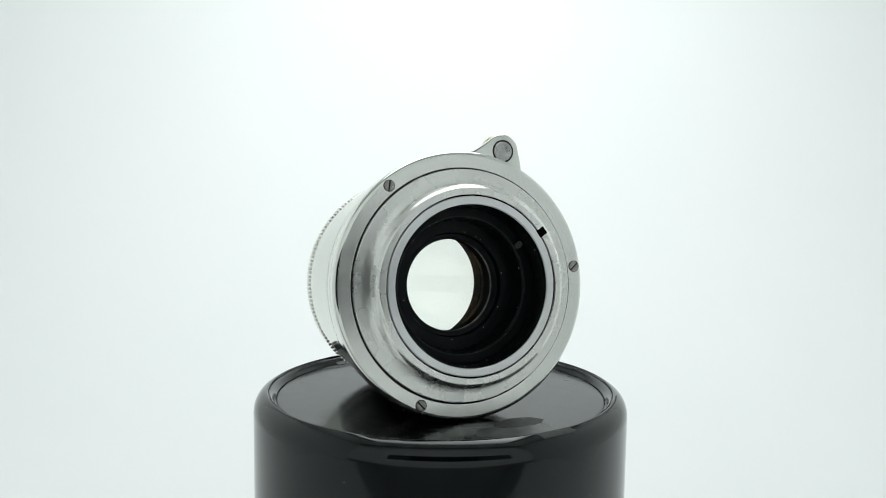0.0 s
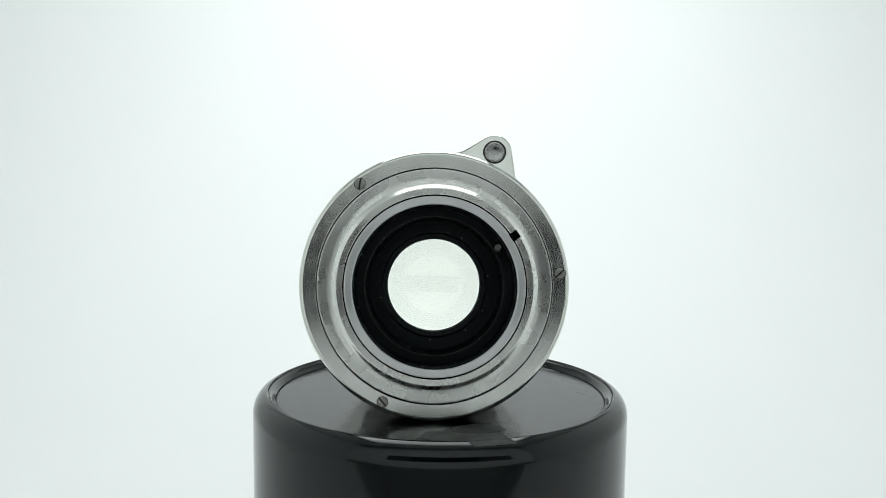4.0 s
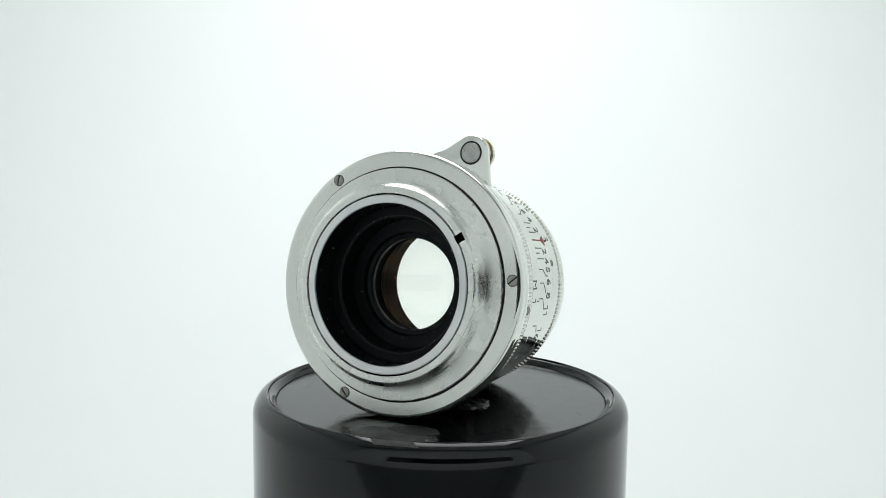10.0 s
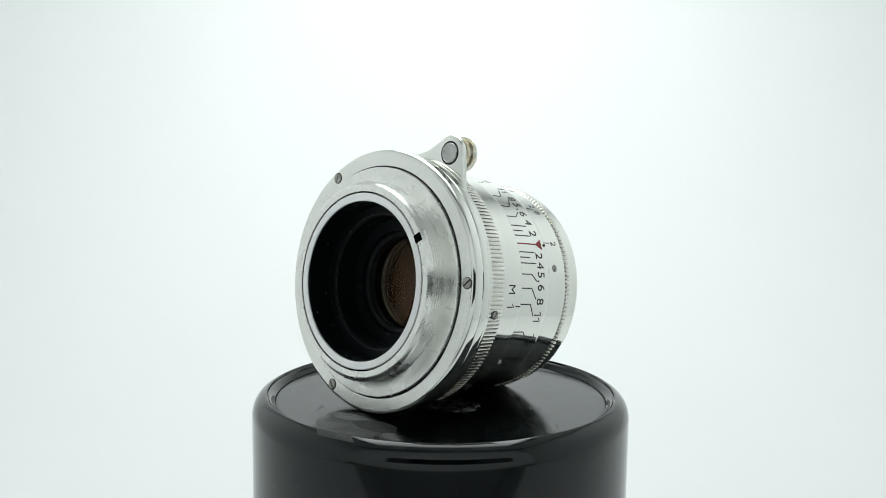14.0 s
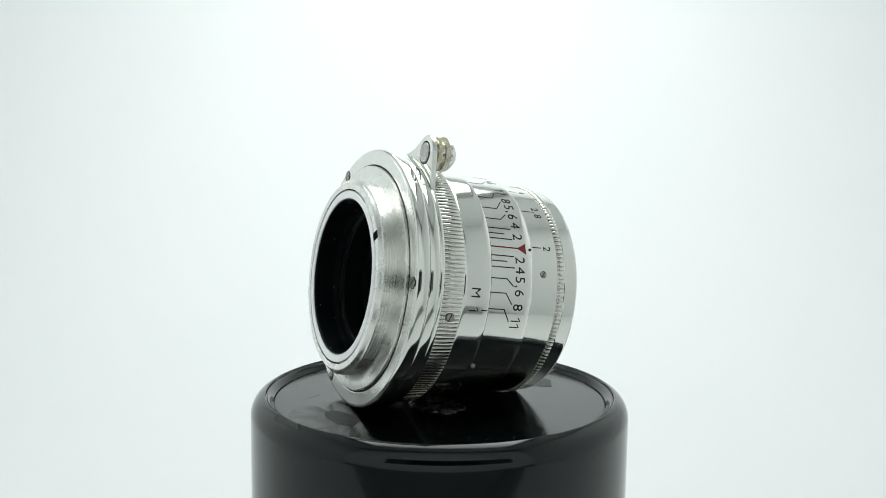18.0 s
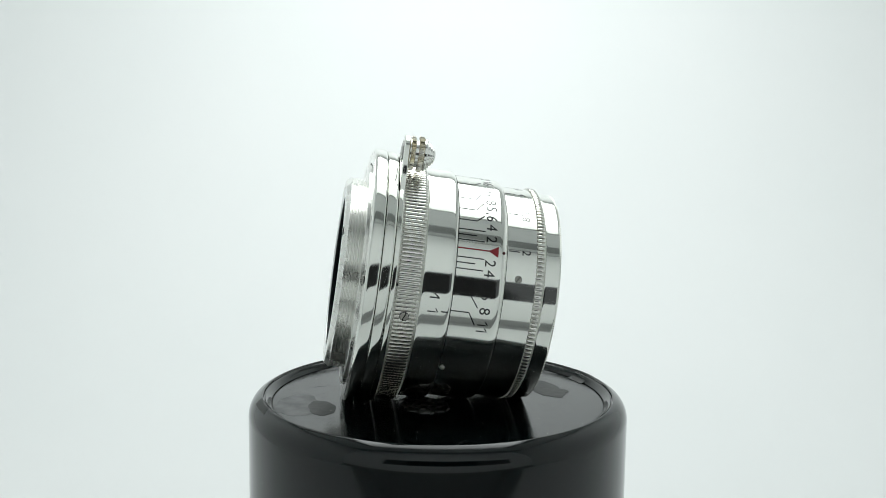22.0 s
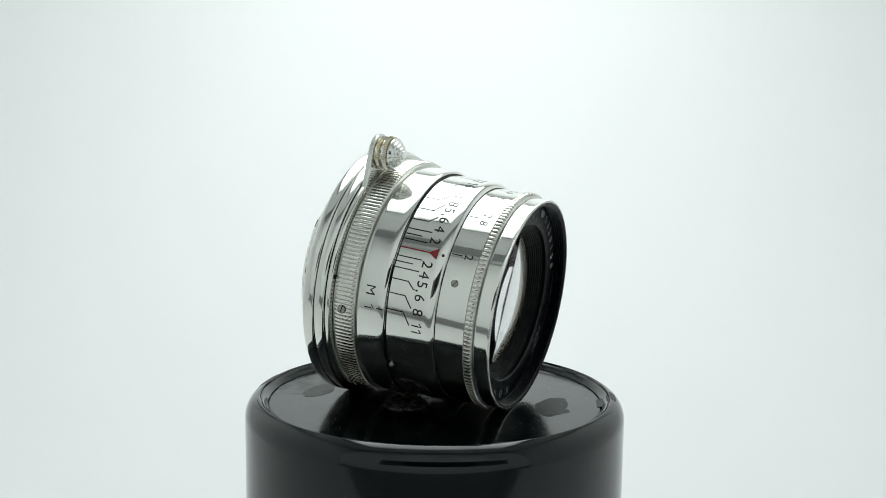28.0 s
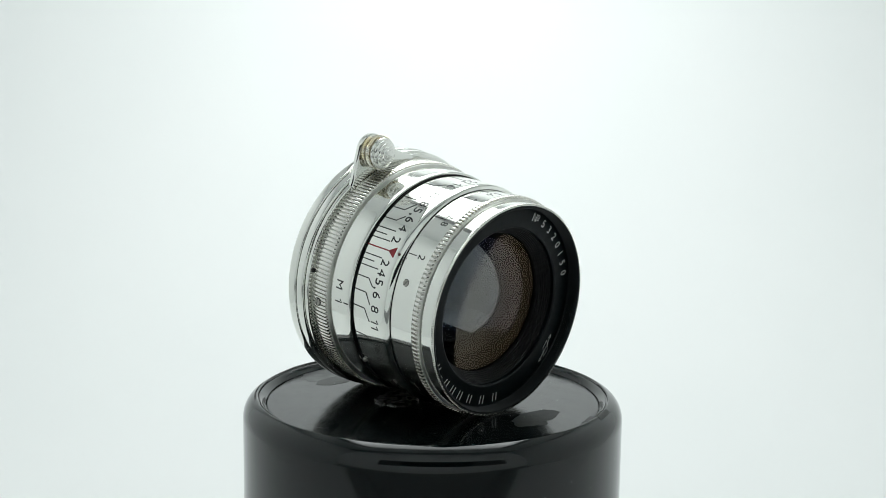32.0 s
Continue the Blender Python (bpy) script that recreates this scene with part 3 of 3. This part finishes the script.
    marks = ((4.4, 21.65, 0, 0), (7.1, 20.1, 0, 0), (10.0, 21.7, 0, 0), (15.5, 20.05, 18.9, 21.5), (22.4, 20.0, 27.7, 21.5), (30.3, 20.05, 36.2, 21.45), (44.6, 19.95, 48.5, 21.45), (60.8, 21.9, 0, 0))
    for off, a1, off2, a2 in marks:
        for sgn in (1, -1):
            arcmm = radians(1) * rs
            pts = [(sgn * off * arcmm, 16.7), (sgn * off * arcmm, a1)] + ([(sgn * off2 * arcmm, a2)] if a2 else [])
            part("scale_line", stroke(pts, 0.21, on_barrel(rs, mid, 0), 0.018), ENAMEL, scale, "", 0)
    part("index_line", stroke(((0, 16.7), (0, 22.6)), 0.24, on_barrel(rs, mid, 0), 0.03), RED, scale, "red index line", 0)
    bm = bmesh.new()
    tri = [(0.0, 22.45), (-1.08, 24.32), (-0.5, 24.32), (0.0, 24.32), (0.5, 24.32), (1.08, 24.32)]
    w = on_barrel(rs, mid, 0)
    vs = [bm.verts.new(w(Vector(p), 0.035)) for p in tri]
    for k in range(1, 5):
        bm.faces.new((vs[0], vs[k], vs[k + 1]))
    part("index_triangle", bm, RED, scale, "red index triangle", 0)
    for text, lo, hi in (("2", 56.8, 68.9), ("4", 50.3, 73.9), ("5,6", 41.7, 81.6), ("8", 33.7, 91.7), ("11", 25.7, 99.8), ("16", 13.1, 112.3), ("22", 2.4, 121.5)):
        for ang in (lo, hi):
            part("numeral", number(text, 2.05, on_barrel(rs, ang, 22.95), 0.02), ENAMEL, scale, "engraved numeral " + text, 0)
    # the same drawn-in shadow line, before the aperture ring
    part("shadow_gap", lathe([(26.1, 21.2), (26.1, 21.5), (26.25, 21.5), (26.25, 21.2)]), MATT, root)
    bm = bmesh.new()
    bmesh.ops.create_icosphere(bm, subdivisions=2, radius=0.0003, matrix=Matrix.Translation(polar(22.34, 62.85, 25.35)))
    part("index_dot", bm, DOT, scale, "dark red index dot")
    # aperture ring
    ap = part("aperture_ring", lathe([(26.22, 19.0), *rippled(26.22, 31.9, 21.42, 0.0006, 3.0), (31.9, 19.0)]), CHROME, root, "polished aperture ring")
    for text, ang in (("2", 60.4), ("2,8", 37.1), ("4", 16.7), ("5,6", 3.1), ("8", -9.9), ("11", -20.9)):
        part("numeral", number(text, 1.62, on_barrel(21.42, ang, 29.9), 0.02), ENAMEL, ap, "engraved numeral " + text, 0)
        part("scale_line", stroke(((0, 26.5), (0, 28.6)), 0.18, on_barrel(21.42, ang - 0.2, 0), 0.03), ENAMEL, ap, "", 0)
    screw(ap, polar(21.41, 74.35, 28.65), polar(1, 74.35, 0), Vector((0, 0, 1)), 0.62 * MM, slot_turn=55)
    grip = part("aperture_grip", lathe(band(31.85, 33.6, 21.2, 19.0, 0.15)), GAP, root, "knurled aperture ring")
    part("knurling", ridges(158, 31.9, 33.52, 21.22, 0.52, 0.78, 0.35), KNURL, grip)
    # front rim with fine teeth along its edge and the filter thread inside
    rim = [(33.4, 18.9), (33.4, 20.3), (33.66, 20.35), (33.68, 20.72), (33.8, 20.86)] + rippled(33.95, 36.4, 20.92, 0.0006, 4.0) + [(36.6, 20.85), (36.78, 20.68), (36.80, 20.52), (36.6, 20.45), (33.7, 20.2)]
    front = part("front_rim", lathe(rim), CHROME, root, "polished filter rim")
    part("knurling", ridges(300, 36.40, 36.86, 20.66, 0.24, 0.7, 0.1), KNURL, front)
    part("filter_thread", lathe([(36.7, 20.55), (36.82, 20.5), (36.78, 20.2)] + [(36.65 - 0.22 * k, 19.8 if k % 2 else 20.1) for k in range(11)] + [(34.1, 19.9), (34.1, 20.25)]), BLACK, front, "black filter thread")
    ring = part("name_ring", lathe([(33.95, 15.6), (34.1, 15.72), (34.2, 15.95), (34.2, 19.95), (33.2, 19.95), (33.2, 15.6)]), BLACK, root, "black name ring")
    for ch, ang in zip("№5320150", (-22.2, -31.0, -38.2, -45.4, -52.6, -59.6, -66.7, -74.0)):
        part("numeral" if ch.isdigit() else "sign", glyphs(ch, 1.6, on_face(18.5, ang, 34.2), 0.02, squeeze=0.95), WHITE_INK, ring, "white engraved " + ch, 0)
    for k, ang in enumerate((183.5, 172.0, 160.5, 151.0, 143.0, 135.0, 128.5, 121.5)):
        for off in ((-0.45, 0.45) if k != 6 else (0.0,)):
            tall = 0.84 if k != 6 else 0.12
            wide = 0.24 if k != 6 else 0.7
            part("engraved_bar", stroke(((off, -tall), (off, tall)), wide, on_face(18.55, ang, 34.2), 0.02), WHITE_INK, ring, "", 0)
    for ch, ang in zip("1:2", (108.5, 104.5, 100.5)):
        part("numeral", glyphs(ch, 1.45, on_face(18.55, ang, 34.2), 0.02), WHITE_INK, ring, "", 0)
    for pts in (((-1.5, -0.8), (0.3, -0.8), (1.5, 0.8), (-0.3, 0.8), (-1.5, -0.8)), ((-3.0, -0.45), (-0.9, -0.05), (0.9, 0.05), (3.0, 0.45)), ((-3.0, -0.45), (-2.2, -0.65)), ((-3.0, -0.45), (-2.4, 0.0)), ((3.0, 0.45), (2.2, 0.65)), ((3.0, 0.45), (2.4, 0.0))):
        part("emblem_line", stroke(pts, 0.11, on_face(18.6, -125.0, 34.2), 0.02), WHITE_INK, ring, "", 0)
    cone = []
    for k in range(9):
        a, r = 33.85 - 0.37 * k, 15.9 - 0.23 * k
        cone += [(a, r), (a - 0.20, r), (a - 0.26, r - 0.09)]
    cone += [(30.45, 13.95), (30.4, 14.2), (30.4, 17.0), (33.4, 17.0)]
    part("front_baffle", lathe(cone), MATT, root, "black ridged inner cone")
    part("iris", lathe([(15.75, 8.8), (15.85, 8.8), (16.0, 12.5), (16.0, 17.0), (15.6, 17.0), (15.6, 12.5)], 96), BLADE, root, "dark iris blades")

    # three glass groups: a front meniscus, a thick inner meniscus and a rear one
    def surface(apex, radius, half, n=64):
        """(z, r) pairs of a polished face from its middle outward; a positive radius curves back."""
        return [(apex - math.copysign(abs(radius) - math.sqrt(radius * radius - (half * k / n) ** 2), radius), half * k / n) for k in range(n + 1)]

    def glass(name, front, back, mat, label, back_mat=None):
        bm = lathe(surface(*front) + surface(*back)[::-1], 256, closed=False, flat=False)
        edge = min(front[2], back[2]) * 0.985 * MM
        for f in bm.faces:
            if all(v.co.xy.length > edge for v in f.verts) and max(v.co.z for v in f.verts) - min(v.co.z for v in f.verts) > 0.8 * MM:
                f.material_index = 1
            elif back_mat and f.calc_center_median().z < (back[0] + 0.4) * MM:
                f.material_index = 2
        ob = part(name, bm, mat, root, label, 60)
        ob.data.materials.append(DEEP)
        ob.data.materials.append(back_mat or mat)
        return ob

    part("glass_cell", lathe([(30.38, 13.95), (28.9, 13.85), (28.1, 13.2), (27.3, 11.9), (26.6, 10.65), (25.2, 10.55), (22.0, 10.1), (16.2, 9.3), (16.2, 17.0), (30.38, 17.0)]), DEEP, root, "black cell round the front glass")
    panes = (glass("front_glass", (33.9, 30.0, 13.8), (29.4, 110.0, 13.8), GLASS, "coated front glass", PLAIN_GLASS),
             glass("inner_glass", (28.0, 19.0, 10.5), (20.0, 15.0, 8.7), INNER_GLASS, "thick inner glass", REAR_GLASS),
             glass("rear_glass", (13.6, 60.0, 8.7), (6.9, -36.0, 9.05), REAR_GLASS, "rear glass"))
    for g in panes:
        g.visible_shadow = False
    return root


jar_thing = jar()
lens_thing = camera_lens()


def motions():
    basis = Matrix(((-1, 0, 0), (0, math.sin(TILT), math.cos(TILT)), (0, math.cos(TILT), -math.sin(TILT)))).to_4x4()
    spin = [(float(t), Matrix.Rotation(radians(a), 4, "Z")) for t, a in enumerate(TURN)]
    # the jar slips a few tenths of a millimetre on the table
    drift = np.interp(range(33), [d[0] for d in DRIFT], [d[1] for d in DRIFT]) * MM
    walk(jar_thing, [(t, Matrix.Translation((float(drift[int(t)]), 0, 0)) @ m @ Matrix.Translation(JAR_AT)) for t, m in spin])
    walk(lens_thing, [(t, m @ Matrix.Translation(LENS_AT) @ basis) for t, m in spin])


motions()
